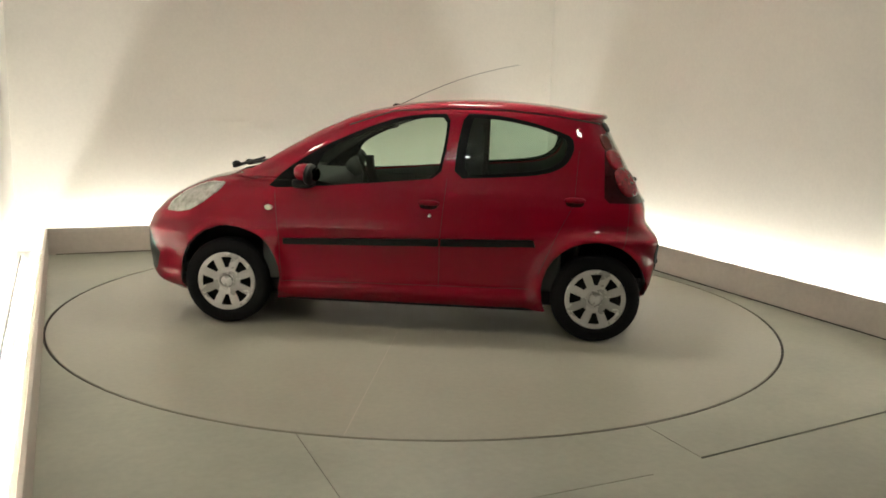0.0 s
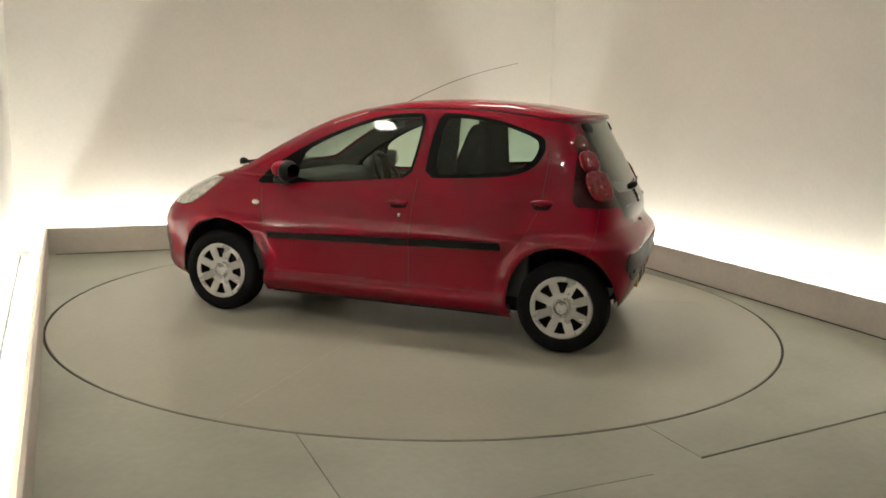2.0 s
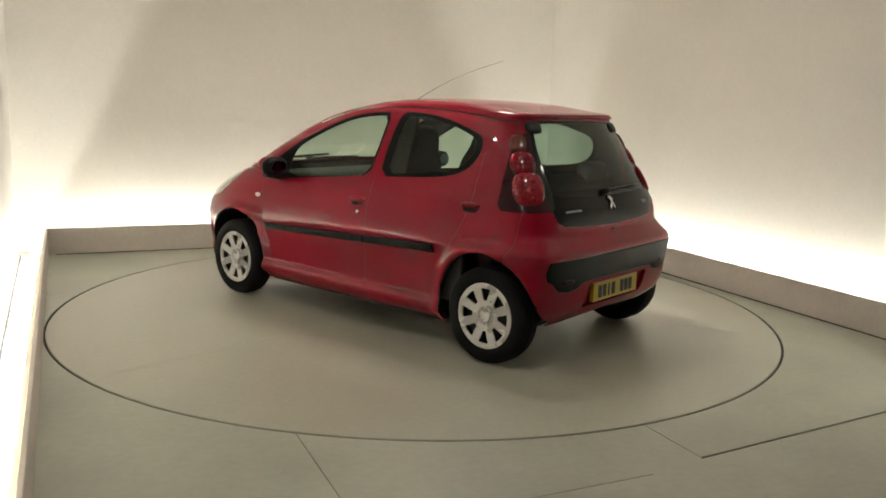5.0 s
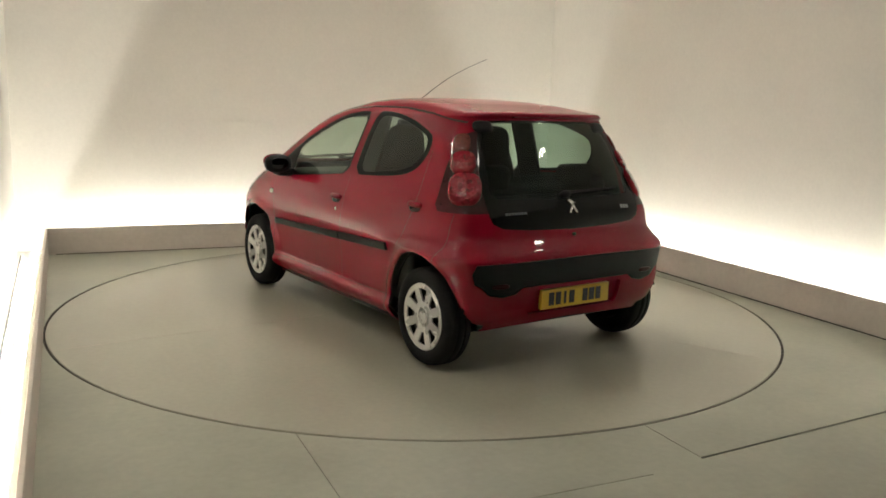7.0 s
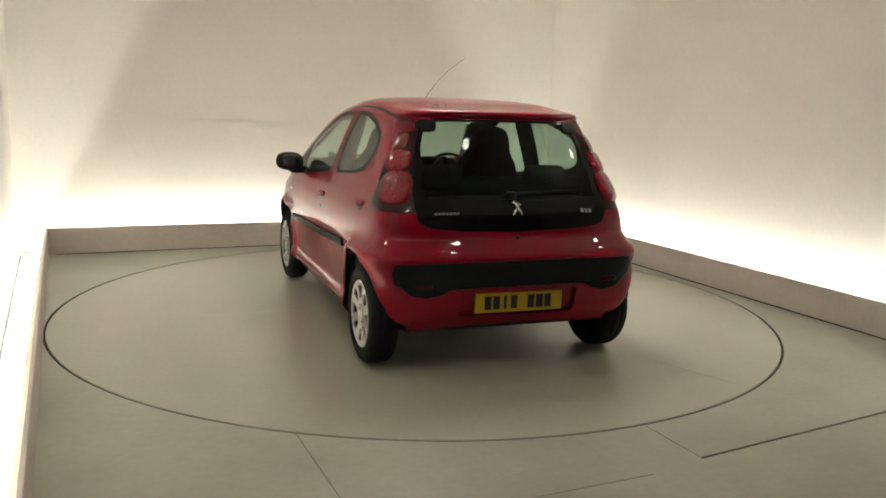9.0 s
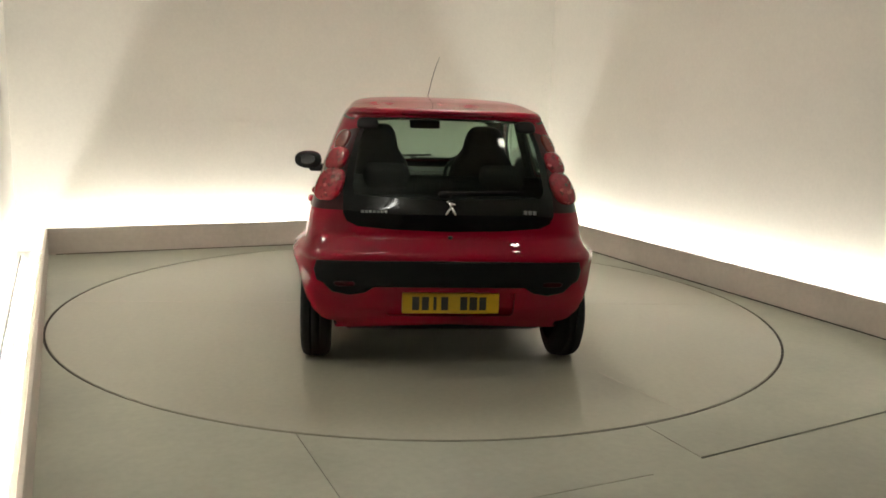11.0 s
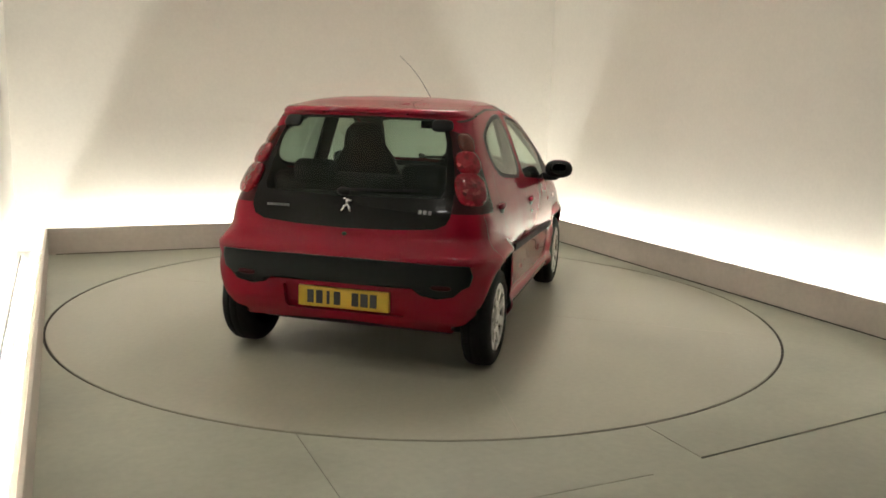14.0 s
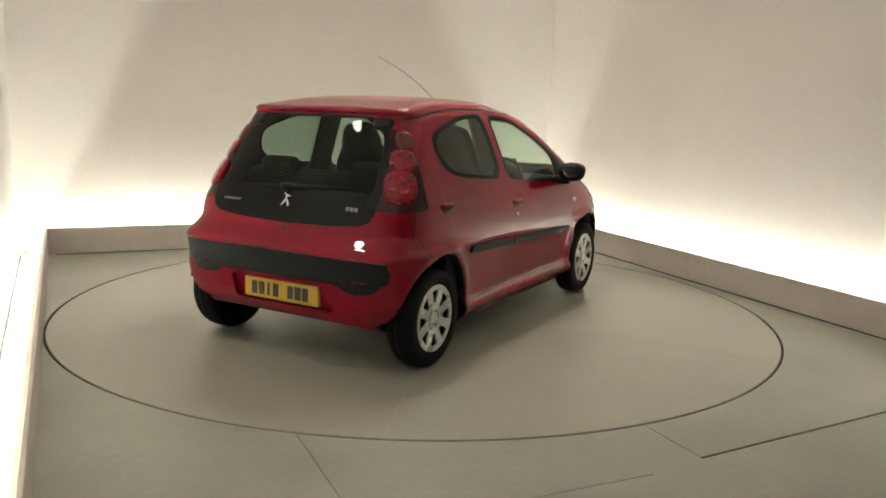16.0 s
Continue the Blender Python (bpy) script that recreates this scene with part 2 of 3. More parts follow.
    seams = [[(-1.43 - w, -3.5), (-1.43 + w, -3.5), (-1.43 + w, -1.5), (-1.43 - w, -1.5)],
             [(0.10 - w, -2.83), (0.10 + w, -2.83), (0.10 + w, -2.3), (0.10 - w, -2.3)],
             [(0.10 - w, -2.852), (2.7, -2.640), (2.7, -2.626), (0.10 - w, -2.838)],
             [(-0.9, -2.902), (-0.2, -2.902), (-0.2, -2.898), (-0.9, -2.898)]]
    for s in seams:
        bmesh.ops.delete(bm, geom=carve(bm, bm.faces[:], s, 2), context="FACES")
    bmesh.ops.recalc_face_normals(bm, faces=bm.faces[:])
    for f in bm.faces:
        if f.normal.z < 0:
            f.normal_flip()
    r = bmesh.ops.extrude_face_region(bm, geom=bm.faces[:], use_keep_orig=True)
    bmesh.ops.translate(bm, verts=[g for g in r["geom"] if isinstance(g, bmesh.types.BMVert)], vec=(0, 0, -0.03))
    structure("floor", bm, M_FLOOR, "grey-beige painted floor plates with thin dark joints", "floor")
    # dark lining just below the gap's top stands in for the shade inside it
    ring = lathe_bm([(DISC_R + 0.0005, -0.05), (DISC_R + 0.0005, -0.005), (DISC_R + gap - 0.0005, -0.005), (DISC_R + gap - 0.0005, -0.05)], n)
    structure("trim_ring", ring, M_PIT, "dark lining in the gap round the turntable, set for its shade", "trim")
    structure("floor_front", box_bm(LEFT, RIGHT, FRONT, -3.406, -0.03, 0.0), M_FLOOR, "grey-beige painted floor beside the turntable", "floor")

    # a flush service door in the back wall
    door = new("door_1", finish("door_1", box_bm(-1.33, 0.10, wb - 0.0016, wb + 0.02, 0.02, 1.205, 0.001), M_WALL))
    door.matrix_world = ROOM
    tagged(door, "flush wall panel painted like the wall round it", "panel", kind="structure")


def tube_light(u, v, along, length):
    ob = new("tube_light")
    ob.matrix_world = ROOM @ pose(u, v, -0.01, 0, 0, 0 if along == "u" else 90)
    half = length / 2
    part("batten", box_bm(-half, half, -0.03, 0.03, 0.0, 0.05, 0.004), M_FITTING, ob, "white metal batten")
    part("tube", rod_bm((-half + 0.03, 0, 0.075), (half - 0.03, 0, 0.075), 0.013, 0.013, 12), M_TUBE, ob, "glowing fluorescent tube")
    return tagged(ob, "glowing fluorescent tube on a batten behind the kerb", "light fitting", "trough lights")


def ceiling_lamp(u, v, r):
    ob = new("ceiling_lamp")
    ob.matrix_world = ROOM @ pose(u, v, CEIL)
    part("rim", lathe_bm([(r, 0.0), (r + 0.03, 0.0), (r + 0.03, -0.06), (r, -0.06), (r, 0.0)], 40), M_FITTING, ob, "white metal rim")
    part("diffuser", lathe_bm([(0.001, -0.05), (r * 0.6, -0.052), (r - 0.001, -0.045), (r - 0.001, -0.02), (0.001, -0.02)], 40), M_LAMP, ob, "glowing round diffuser")
    return tagged(ob, "round white ceiling lamp or added overhead fill, with a glowing diffuser", "ceiling lamp", "ceiling lamps")


def build_lights():
    vb, ur = BACK + 0.10, RIGHT + 0.115
    for k in range(4):
        tube_light(-1.80 + 1.22 * k, vb, "u", 1.18)
    for k in range(5):
        tube_light(ur, 2.05 - 1.22 * k, "v", 1.18)
    ul = LEFT - 0.105
    for k in range(5):
        tube_light(ul, 2.05 - 1.22 * k, "v", 1.18)
    # three lamps follow reflections; the wide last one is overhead fill added above the car
    for u, v, r in ((2.15, -2.25, 0.07), (0.22, -2.5, 0.065), (-2.2, -0.85, 0.12), (0.2, -0.2, 0.27)):
        ceiling_lamp(u, v, r)
    bar = tube_light(-1.45, -2.8, "u", 0.42)
    bar.matrix_world = ROOM @ pose(-1.45, -2.8, CEIL, 180, 0, 20)
    tagged(bar, "short glowing fluorescent tube under the ceiling", "light fitting")


def build_turntable():
    ob = new("turntable")
    n = 180
    part("deck", lathe_bm([(0.0005, 0.0), (1.2, 0.0), (DISC_R - 0.004, 0.0), (DISC_R, -0.004), (DISC_R, -0.05), (0.0005, -0.05)], n), M_DISC, ob, "grey-beige painted deck")
    for a, b in (((0.05, 0.75), (0.05, 2.43)), ((0.05, -2.43), (0.05, -0.75)), ((-1.55, -0.88), (-2.15, -1.13))):
        d = Vector((b[0] - a[0], b[1] - a[1]))
        m = pose((a[0] + b[0]) / 2, (a[1] + b[1]) / 2, 0, 0, 0, math.degrees(math.atan2(d.y, d.x)))
        part("joint", box_bm(-d.length / 2, d.length / 2, -0.0012, 0.0012, -0.002, 0.0007, 0, m), M_KERB, ob, "thin plate joint")
    return tagged(ob, "round grey-beige painted car turntable set flush in the floor", "turntable")


build_room()
build_lights()


from mathutils.bvhtree import BVHTree


# ---- the car: x forwards, y to its left, z up, the origin on the ground between the axles ----
def table(z, rows):
    return np.interp(z, [r[0] for r in rows], [r[1] for r in rows])


def smooth_table(z, rows, w):
    """A table eased over a width w."""
    return sum(table(z + w * k / 4, rows) * c for k, c in zip(range(-4, 5), (1, 2, 3, 4, 5, 4, 3, 2, 1))) / 25


NOSE = [(0.17, 1.70), (0.22, 1.80), (0.30, 1.84), (0.45, 1.855), (0.58, 1.85), (0.66, 1.81), (0.75, 1.72), (0.82, 1.61), (0.88, 1.49), (0.92, 1.38),
        (0.955, 1.21), (1.024, 1.075), (1.15, 0.855), (1.256, 0.655), (1.337, 0.470), (1.385, 0.335), (1.42, 0.185), (1.442, 0.07), (1.460, -0.08), (1.472, -0.25), (1.478, -0.42)]
TAIL = [(0.17, -1.40), (0.24, -1.465), (0.30, -1.515), (0.36, -1.545), (0.44, -1.564), (0.50, -1.575), (0.60, -1.582), (0.635, -1.584), (0.665, -1.572), (0.70, -1.540), (0.735, -1.512), (0.76, -1.505),
        (0.82, -1.503), (0.87, -1.4945), (1.34, -1.2352), (1.36, -1.226), (1.372, -1.224), (1.378, -1.244), (1.398, -1.242), (1.408, -1.215), (1.414, -1.15), (1.43, -1.04), (1.45, -0.91), (1.466, -0.74), (1.478, -0.50)]
HALF = [(0.17, 0.70), (0.20, 0.745), (0.25, 0.782), (0.29, 0.778), (0.32, 0.762), (0.42, 0.773), (0.52, 0.782), (0.60, 0.787), (0.655, 0.789), (0.71, 0.7865), (0.76, 0.781), (0.82, 0.772), (0.90, 0.752), (0.96, 0.730),
        (1.10, 0.688), (1.25, 0.632), (1.34, 0.592), (1.375, 0.572), (1.40, 0.552), (1.42, 0.535), (1.44, 0.515), (1.458, 0.47), (1.470, 0.39), (1.478, 0.18)]
HUB_X, HUB_Z, HUB_Y = 1.17, 0.277, 0.787


def flare(x, z):
    """How far the side swells out round the wheel arches and over the rear haunch."""
    out = 0.0
    for hx in (1.145, -1.155):
        d = math.hypot(x - hx, z - 0.312)
        out += (0.028 if hx > 0 else 0.034) * math.exp(-((d - (0.330 if hx > 0 else 0.342)) / (0.040 if hx > 0 else 0.052)) ** 2) * (1 if z > 0.15 else 0)
    out += 0.036 * math.exp(-((x + 1.24) / 0.36) ** 2 - ((z - 0.645) / (0.035 if z > 0.645 else 0.075)) ** 2)
    out -= 0.008 * math.exp(-((z - 0.48) / 0.09) ** 2) * math.exp(-((x - 0.0) / 0.8) ** 4)
    return out


def body_shell():
    zs = list(np.linspace(0.17, 0.30, 9)) + list(np.linspace(0.315, 0.86, 44)) + list(np.linspace(0.87, 1.0, 14)) + list(np.linspace(1.02, 1.34, 18)) + \
        list(np.linspace(1.35, 1.43, 14)) + list(np.linspace(1.434, 1.4775, 14))
    K, S = 34, 84
    bm = bmesh.new()
    rings = []
    for z in zs:
        w = 0.02 if z < 0.58 else 0.010 if z < 0.80 else 0.02 if z < 1.36 else 0.004
        xf, xr, y0 = (float(smooth_table(z, t, w)) for t in (NOSE, TAIL, HALF))
        nf = float(table(z, [(0.2, 3.6), (0.6, 3.8), (0.9, 3.9), (1.0, 5.6), (1.33, 6.0), (1.40, 4.6), (1.45, 3.6), (1.478, 2.8)]))
        nr = float(table(z, [(0.2, 8.0), (0.64, 8.0), (0.74, 6.0), (0.9, 5.4), (1.3, 5.2), (1.38, 5.0), (1.43, 4.0), (1.478, 2.8)]))
        span = xf - xr
        cf = xf - min(1.0 if z < 0.95 else 0.62, span * 0.45)
        cr = xr + min(float(table(z, [(0.2, 0.55), (0.7, 0.52), (0.8, 0.50), (1.3, 0.42), (1.4, 0.35)])), span * 0.45)
        pts = []
        for k in range(K):
            a = (math.pi / 2) * (k / K) ** 1.15
            pts.append((cf + (xf - cf) * math.cos(a) ** (2 / nf), y0 * math.sin(a) ** (2 / nf)))
        for k in range(S):
            pts.append((cf + (cr - cf) * k / S, y0))
        for k in range(K + 1):
            a = (math.pi / 2) * (1 - (1 - k / K) ** 1.0)
            c = max(math.cos(a), 0.0)
            bow = float(table(z, [(0.2, 0.015), (0.6, 0.030), (0.8, 0.04), (1.3, 0.05), (1.4, 0.06), (1.46, 0.0)]))
            pts.append((cr + (xr - cr) * math.sin(a) ** (2 / nr) + bow * (c ** (2 / nr)) ** 2 * math.sin(a) ** 2, y0 * c ** (2 / nr)))
        half = []
        for x, y in pts:
            u = (x + 0.1) / 1.3
            y *= 1 - (-0.004 if u > 0 else 0.022) * min(u * u, 1.3)
            if y > 0.3:
                y += flare(x, z) * min(1, (y - 0.3) / 0.3)
            half.append((x, y))
        loop = half + [(x, -y) for x, y in reversed(half[1:-1])]
        rings.append([bm.verts.new((x, y, z)) for x, y in loop])
    for a, b in zip(rings, rings[1:]):
        for k in range(len(a)):
            bm.faces.new((a[k], a[(k + 1) % len(a)], b[(k + 1) % len(a)], b[k]))
    bm.faces.new(rings[-1])
    bmesh.ops.recalc_face_normals(bm, faces=bm.faces[:])
    bm.normal_update()
    return bm


def circle(cx, cz, r, n=28):
    return [(cx + r * math.cos(2 * math.pi * k / n), cz + r * math.sin(2 * math.pi * k / n)) for k in range(n)]


def strip(a, b, w):
    """A thin upright quad outline from a to b."""
    d = Vector((b[0] - a[0], b[1] - a[1])).normalized() * (w / 2)
    n = Vector((-d.y, d.x))
    return [(a[0] + n.x, a[1] + n.y), (b[0] + n.x, b[1] + n.y), (b[0] - n.x, b[1] - n.y), (a[0] - n.x, a[1] - n.y)]


def wheel(parent, x, side):
    """One wheel, turned so that its cover faces outwards."""
    m = pose(x, side * (HUB_Y - 0.075), HUB_Z, -90 * side)
    hub = new("wheel")
    hub.parent = parent
    hub.matrix_basis = m
    r, w = 0.277, 0.078
    prof = [(0.178, -w), (0.20, -w - 0.004), (0.235, -w - 0.004), (0.262, -w + 0.008), (0.272, -w + 0.022), (0.277, -0.03), (0.277, -0.028), (0.270, -0.026),
            (0.270, -0.020), (0.277, -0.018), (0.277, 0.018), (0.270, 0.020), (0.270, 0.026), (0.277, 0.028), (0.277, 0.03), (0.272, w - 0.022), (0.262, w - 0.008),
            (0.235, w + 0.003), (0.205, w + 0.004), (0.190, w - 0.004), (0.178, w - 0.02), (0.178, -w)]
    part("tyre", lathe_bm(prof, 64), M_RUBBER, hub, "black rubber tyre", True)
    part("rim", lathe_bm([(0.178, -0.06), (0.17, -0.02), (0.165, 0.035), (0.03, 0.04)], 40), M_BLACK, hub, "dark steel rim behind the cover", True)
    # silver cover with eight tapered slots
    bm = bmesh.new()
    n, rs = 128, [0.052, 0.068, 0.088, 0.124, 0.158, 0.166, 0.180, 0.188, 0.190]
    hs = [0.066, 0.066, 0.069, 0.072, 0.074, 0.075, 0.077, 0.074, 0.060]
    rings = []
    for a, h in zip(rs, hs):
        slot = radians(7.5 + 5.5 * min(1, max(0, (a - 0.088) / 0.07)))   # half the slot's angle at this radius
        ring = []
        for k in range(n):
            q = k % 16
            at = -slot + 2 * slot * q / 8 if q < 8 else slot + (radians(45) - 2 * slot) * (q - 8) / 8
            ang = radians(45) * (k // 16) + at
            ring.append(bm.verts.new((a * math.cos(ang), a * math.sin(ang), h)))
        rings.append(ring)
    for i in range(len(rs) - 1):
        for k in range(n):
            if i in (2, 3) and k % 16 < 8:
                continue
            bm.faces.new((rings[i][k], rings[i][(k + 1) % n], rings[i + 1][(k + 1) % n], rings[i + 1][k]))
    res = bmesh.ops.extrude_face_region(bm, geom=bm.faces[:], use_keep_orig=True)
    bmesh.ops.translate(bm, verts=[g for g in res["geom"] if isinstance(g, bmesh.types.BMVert)], vec=(0, 0, -0.010))
    bmesh.ops.recalc_face_normals(bm, faces=bm.faces[:])
    cover = part("wheel_cover", bm, M_SILVER, hub, "silver plastic wheel cover with eight slots")
    part("centre_cap", lathe_bm([(0.0005, 0.074), (0.030, 0.074), (0.036, 0.070), (0.038, 0.058), (0.044, 0.058), (0.046, 0.074), (0.054, 0.072), (0.056, 0.060)], 40), M_SILVER, cover, "raised round cap", True)
    return hub


def build_car():
    car = new("car")
    tagged(car, "small red five-door hatchback with black side strips parked on the turntable", "car")
    bm = body_shell()
    skin = BVHTree.FromBMesh(bm)

    def on_skin(x, y, z, lift=0.0):
        """The nearest place on the body, lifted off it, and the turn that points x outwards there."""
        co, no, _, _ = skin.find_nearest(Vector((x, y, z)))
        if no.dot(Vector((co.x * 0.2, co.y, 0.2 * (co.z - 0.6)))) < 0:
            no = -no
        return co + no * lift, no.to_track_quat("X", "Z").to_matrix().to_4x4()

    def dome(x, y, z, size, lift, power=1.0):
        co, turn = on_skin(x, y, z, lift)
        return blob_bm(co, size, turn, power=power)

    def recess(b, d):
        """Sinks a skin by d, with walls round it."""
        bmesh.ops.recalc_face_normals(b, faces=b.faces[:])
        old = b.faces[:]
        res = bmesh.ops.extrude_face_region(b, geom=old, use_keep_orig=True)
        bmesh.ops.translate(b, verts=[g for g in res["geom"] if isinstance(g, bmesh.types.BMVert)], vec=Vector(d))
        bmesh.ops.delete(b, geom=old, context="FACES_ONLY")
        return b
    def side(x0=-9, x1=9, z0=0, z1=9, flat=0.25):
        bm.normal_update()
        return [f for f in bm.faces if abs(f.normal.y) > flat and x0 < f.calc_center_median().x < x1 and z0 < f.calc_center_median().z < z1]

    def rear(x1, z0=0, z1=9):
        bm.normal_update()
        return [f for f in bm.faces if f.normal.x < -0.25 and f.calc_center_median().x < x1 and z0 < f.calc_center_median().z < z1]

    def fresh():
        bm.normal_update()
        return bm.faces

    def split(faces):
        """Left and right halves as two bmeshes."""
        a = [f for f in faces if f.calc_center_median().y > 0]
        b = [f for f in faces if f.calc_center_median().y <= 0]
        return take(bm, a), take(bm, b)

    def proud(b, d):
        """Thickens a skin outwards by d."""
        b.normal_update()
        bmesh.ops.recalc_face_normals(b, faces=b.faces[:])
        for f in b.faces:
            c = f.calc_center_median()
            if f.normal.dot(Vector((c.x * 0.25, c.y, (c.z - 0.7) * 0.3))) < 0:
                f.normal_flip()
        b.normal_update()
        move = {v: v.normal.copy() for v in b.verts}
        old = list(b.verts)
        res = bmesh.ops.extrude_face_region(b, geom=b.faces[:], use_keep_orig=True)
        for v in old:
            v.co += move[v] * d
        return b

    # wheel arches
    for hx, r in ((1.15, 0.330), (-1.158, 0.326)):
        got = carve(bm, [f for f in side(hx - 0.45, hx + 0.45, 0, 0.7, 0.05) if abs(f.calc_center_median().y) > 0.60], circle(hx, 0.316, r), 1)
        bmesh.ops.delete(bm, geom=got, context="FACES")
        low = [f for f in bm.faces if abs(f.calc_center_median().x - hx) < r - 0.06 and f.calc_center_median().z < 0.24 and abs(f.calc_center_median().y) > 0.60]
        bmesh.ops.delete(bm, geom=low, context="FACES")

    # the bumper ends above the sill line, lowest in the middle
    cut = [f for f in fresh() if f.calc_center_median().x < -1.25 and f.calc_center_median().z < 0.36]
    bmesh.ops.delete(bm, geom=carve(bm, cut, [(-0.9, 0.0), (0.9, 0.0), (0.9, 0.300), (0.40, 0.278), (-0.40, 0.278), (-0.9, 0.300)], 0), context="FACES")
    # side windows: black surround, glass inside
    front_win = [(0.93, 0.872), (0.80, 1.005), (0.62, 1.125), (0.46, 1.21), (0.25, 1.30), (0.08, 1.355), (-0.10, 1.378), (-0.225, 1.378), (-0.215, 1.2), (-0.175, 0.975), (0.1, 0.945), (0.5, 0.915)]
    rear_win = [(-0.262, 0.985), (-0.275, 1.2), (-0.312, 1.385), (-0.42, 1.387), (-0.56, 1.375), (-0.74, 1.343), (-0.90, 1.295), (-0.985, 1.262), (-1.002, 1.20), (-0.985, 1.14), (-0.945, 1.085), (-0.87, 1.045), (-0.76, 1.02), (-0.5, 0.998)]
    front_glass = [(0.605, 0.918), (0.60, 1.03), (0.565, 1.115), (0.44, 1.19), (0.25, 1.275), (0.08, 1.33), (-0.08, 1.352), (-0.205, 1.354), (-0.195, 1.2), (-0.158, 0.985), (0.1, 0.955)]
    rear_glass = [(-0.325, 1.008), (-0.337, 1.2), (-0.362, 1.355), (-0.42, 1.358), (-0.56, 1.350), (-0.74, 1.318), (-0.88, 1.275), (-0.945, 1.245), (-0.958, 1.20), (-0.945, 1.15), (-0.91, 1.105), (-0.85, 1.07), (-0.75, 1.045), (-0.5, 1.02)]
    made = {}
    for key, outer, inner in (("front", front_win, front_glass), ("rear", rear_win, rear_glass)):
        outer, inner = rounded(outer, 0.22, 1), rounded(inner, 0.22, 1)
        got = carve(bm, side(-1.1, 1.0, 0.8, 1.42), outer, 1)
        glass = carve(bm, got, inner, 1)
        keep = set(glass)
        frame_faces = [f for f in carve(bm, side(-1.1, 1.0, 0.8, 1.42), outer, 1) if f not in keep]
        made[key] = (split(glass), split(frame_faces))
    # rear screen and the dark panel below it
    screen = [(0.0, 1.362), (0.30, 1.360), (0.455, 1.352), (0.505, 1.24), (0.545, 1.10), (0.568, 0.975), (0.568, 0.86), (0.548, 0.818), (0.49, 0.792), (0.30, 0.778), (0.0, 0.770)]
    screen += [(-y, z) for y, z in reversed(screen[1:-1])]
    panes = [(0.0, 1.350), (0.30, 1.348), (0.44, 1.340), (0.485, 1.22), (0.505, 1.10), (0.52, 0.985), (0.50, 0.95), (0.0, 0.935)]
    panes += [(-y, z) for y, z in reversed(panes[1:-1])]
    got = carve(bm, rear(-1.15, 0.7, 1.372), screen, 0)
    pane = carve(bm, got, panes, 0)
    keep = set(pane)
    dark = [f for f in carve(bm, rear(-1.15, 0.7, 1.372), screen, 0) if f not in keep]
    rear_pane, rear_dark = take(bm, pane), take(bm, dark)
    # tail lamps
    lamp = rounded([(-1.192, 0.872), (-1.186, 1.14), (-1.185, 1.28), (-1.23, 1.325), (-1.36, 1.25), (-1.52, 1.02), (-1.52, 0.885), (-1.44, 0.872)], 0.12, 1)
    lamp_l, lamp_r = split(carve(bm, [f for f in bm.faces if f.calc_center_median().x < -1.15 and 0.8 < f.calc_center_median().z < 1.32 and abs(f.calc_center_median().y) > 0.4], lamp, 1))
    # windscreen
    ws = [(0.0, 1.375), (0.40, 1.352), (0.50, 1.32), (0.60, 1.12), (0.655, 1.0), (0.60, 0.985), (0.0, 0.975)]
    ws += [(-y, z) for y, z in reversed(ws[1:-1])]
    screen_f = take(bm, carve(bm, [f for f in fresh() if f.normal.x > 0.15 and 0.1 < f.calc_center_median().x < 1.2 and f.calc_center_median().z > 0.95], ws, 0))
    # head lamps
    head = [(1.60, 0.705), (1.575, 0.765), (1.50, 0.825), (1.40, 0.872), (1.30, 0.898), (1.205, 0.900), (1.225, 0.862), (1.335, 0.772), (1.42, 0.722), (1.50, 0.705)]
    head_l, head_r = split(carve(bm, [f for f in bm.faces if f.calc_center_median().x > 1.1 and 0.65 < f.calc_center_median().z < 0.95 and abs(f.calc_center_median().y) > 0.33], head, 1))
    # rear bumper strip
    band = [(0.0, 0.628), (0.62, 0.634), (0.700, 0.622), (0.715, 0.57), (0.70, 0.515), (0.64, 0.488), (0.40, 0.484), (0.0, 0.484)]
    band += [(-y, z) for y, z in reversed(band[1:-1])]
    bands = [take(bm, carve(bm, rear(-1.2, 0.35, 0.75), band, 0))]
    for s in (1, -1):
        ear = [(s * y, z) for y, z in [(0.66, 0.494), (0.62, 0.455), (0.53, 0.438), (0.45, 0.452), (0.40, 0.485)]]
        bands.append(take(bm, carve(bm, [f for f in rear(-1.2, 0.35, 0.75) if f.calc_center_median().y * s > 0.2], ear, 0)))
    band_bm = merge(*bands)
    bmesh.ops.remove_doubles(band_bm, verts=band_bm.verts[:], dist=0.0005)
    # spoiler edge over the rear screen
    lip = [(-0.47, 1.374), (0.47, 1.374), (0.53, 1.384), (0.51, 1.404), (-0.51, 1.404), (-0.53, 1.384)]
    lip_bm = take(bm, carve(bm, rear(-1.1, 1.3, 1.42), lip, 0))
    # front bumper grille patch
    grille = take(bm, carve(bm, [f for f in fresh() if f.normal.x > 0.3 and f.calc_center_median().x > 1.3 and 0.2 < f.calc_center_median().z < 0.66],
                            [(-0.60, 0.30), (0.60, 0.30), (0.66, 0.42), (0.60, 0.55), (-0.60, 0.55), (-0.66, 0.42)], 0))
    plate_pocket = take(bm, carve(bm, rear(-1.3, 0.25, 0.5), [(-0.34, 0.315), (0.32, 0.315), (0.335, 0.335), (0.335, 0.45), (0.31, 0.458), (-0.33, 0.458), (-0.355, 0.45), (-0.355, 0.335)], 0))
    # side strips on the doors
    strips = []
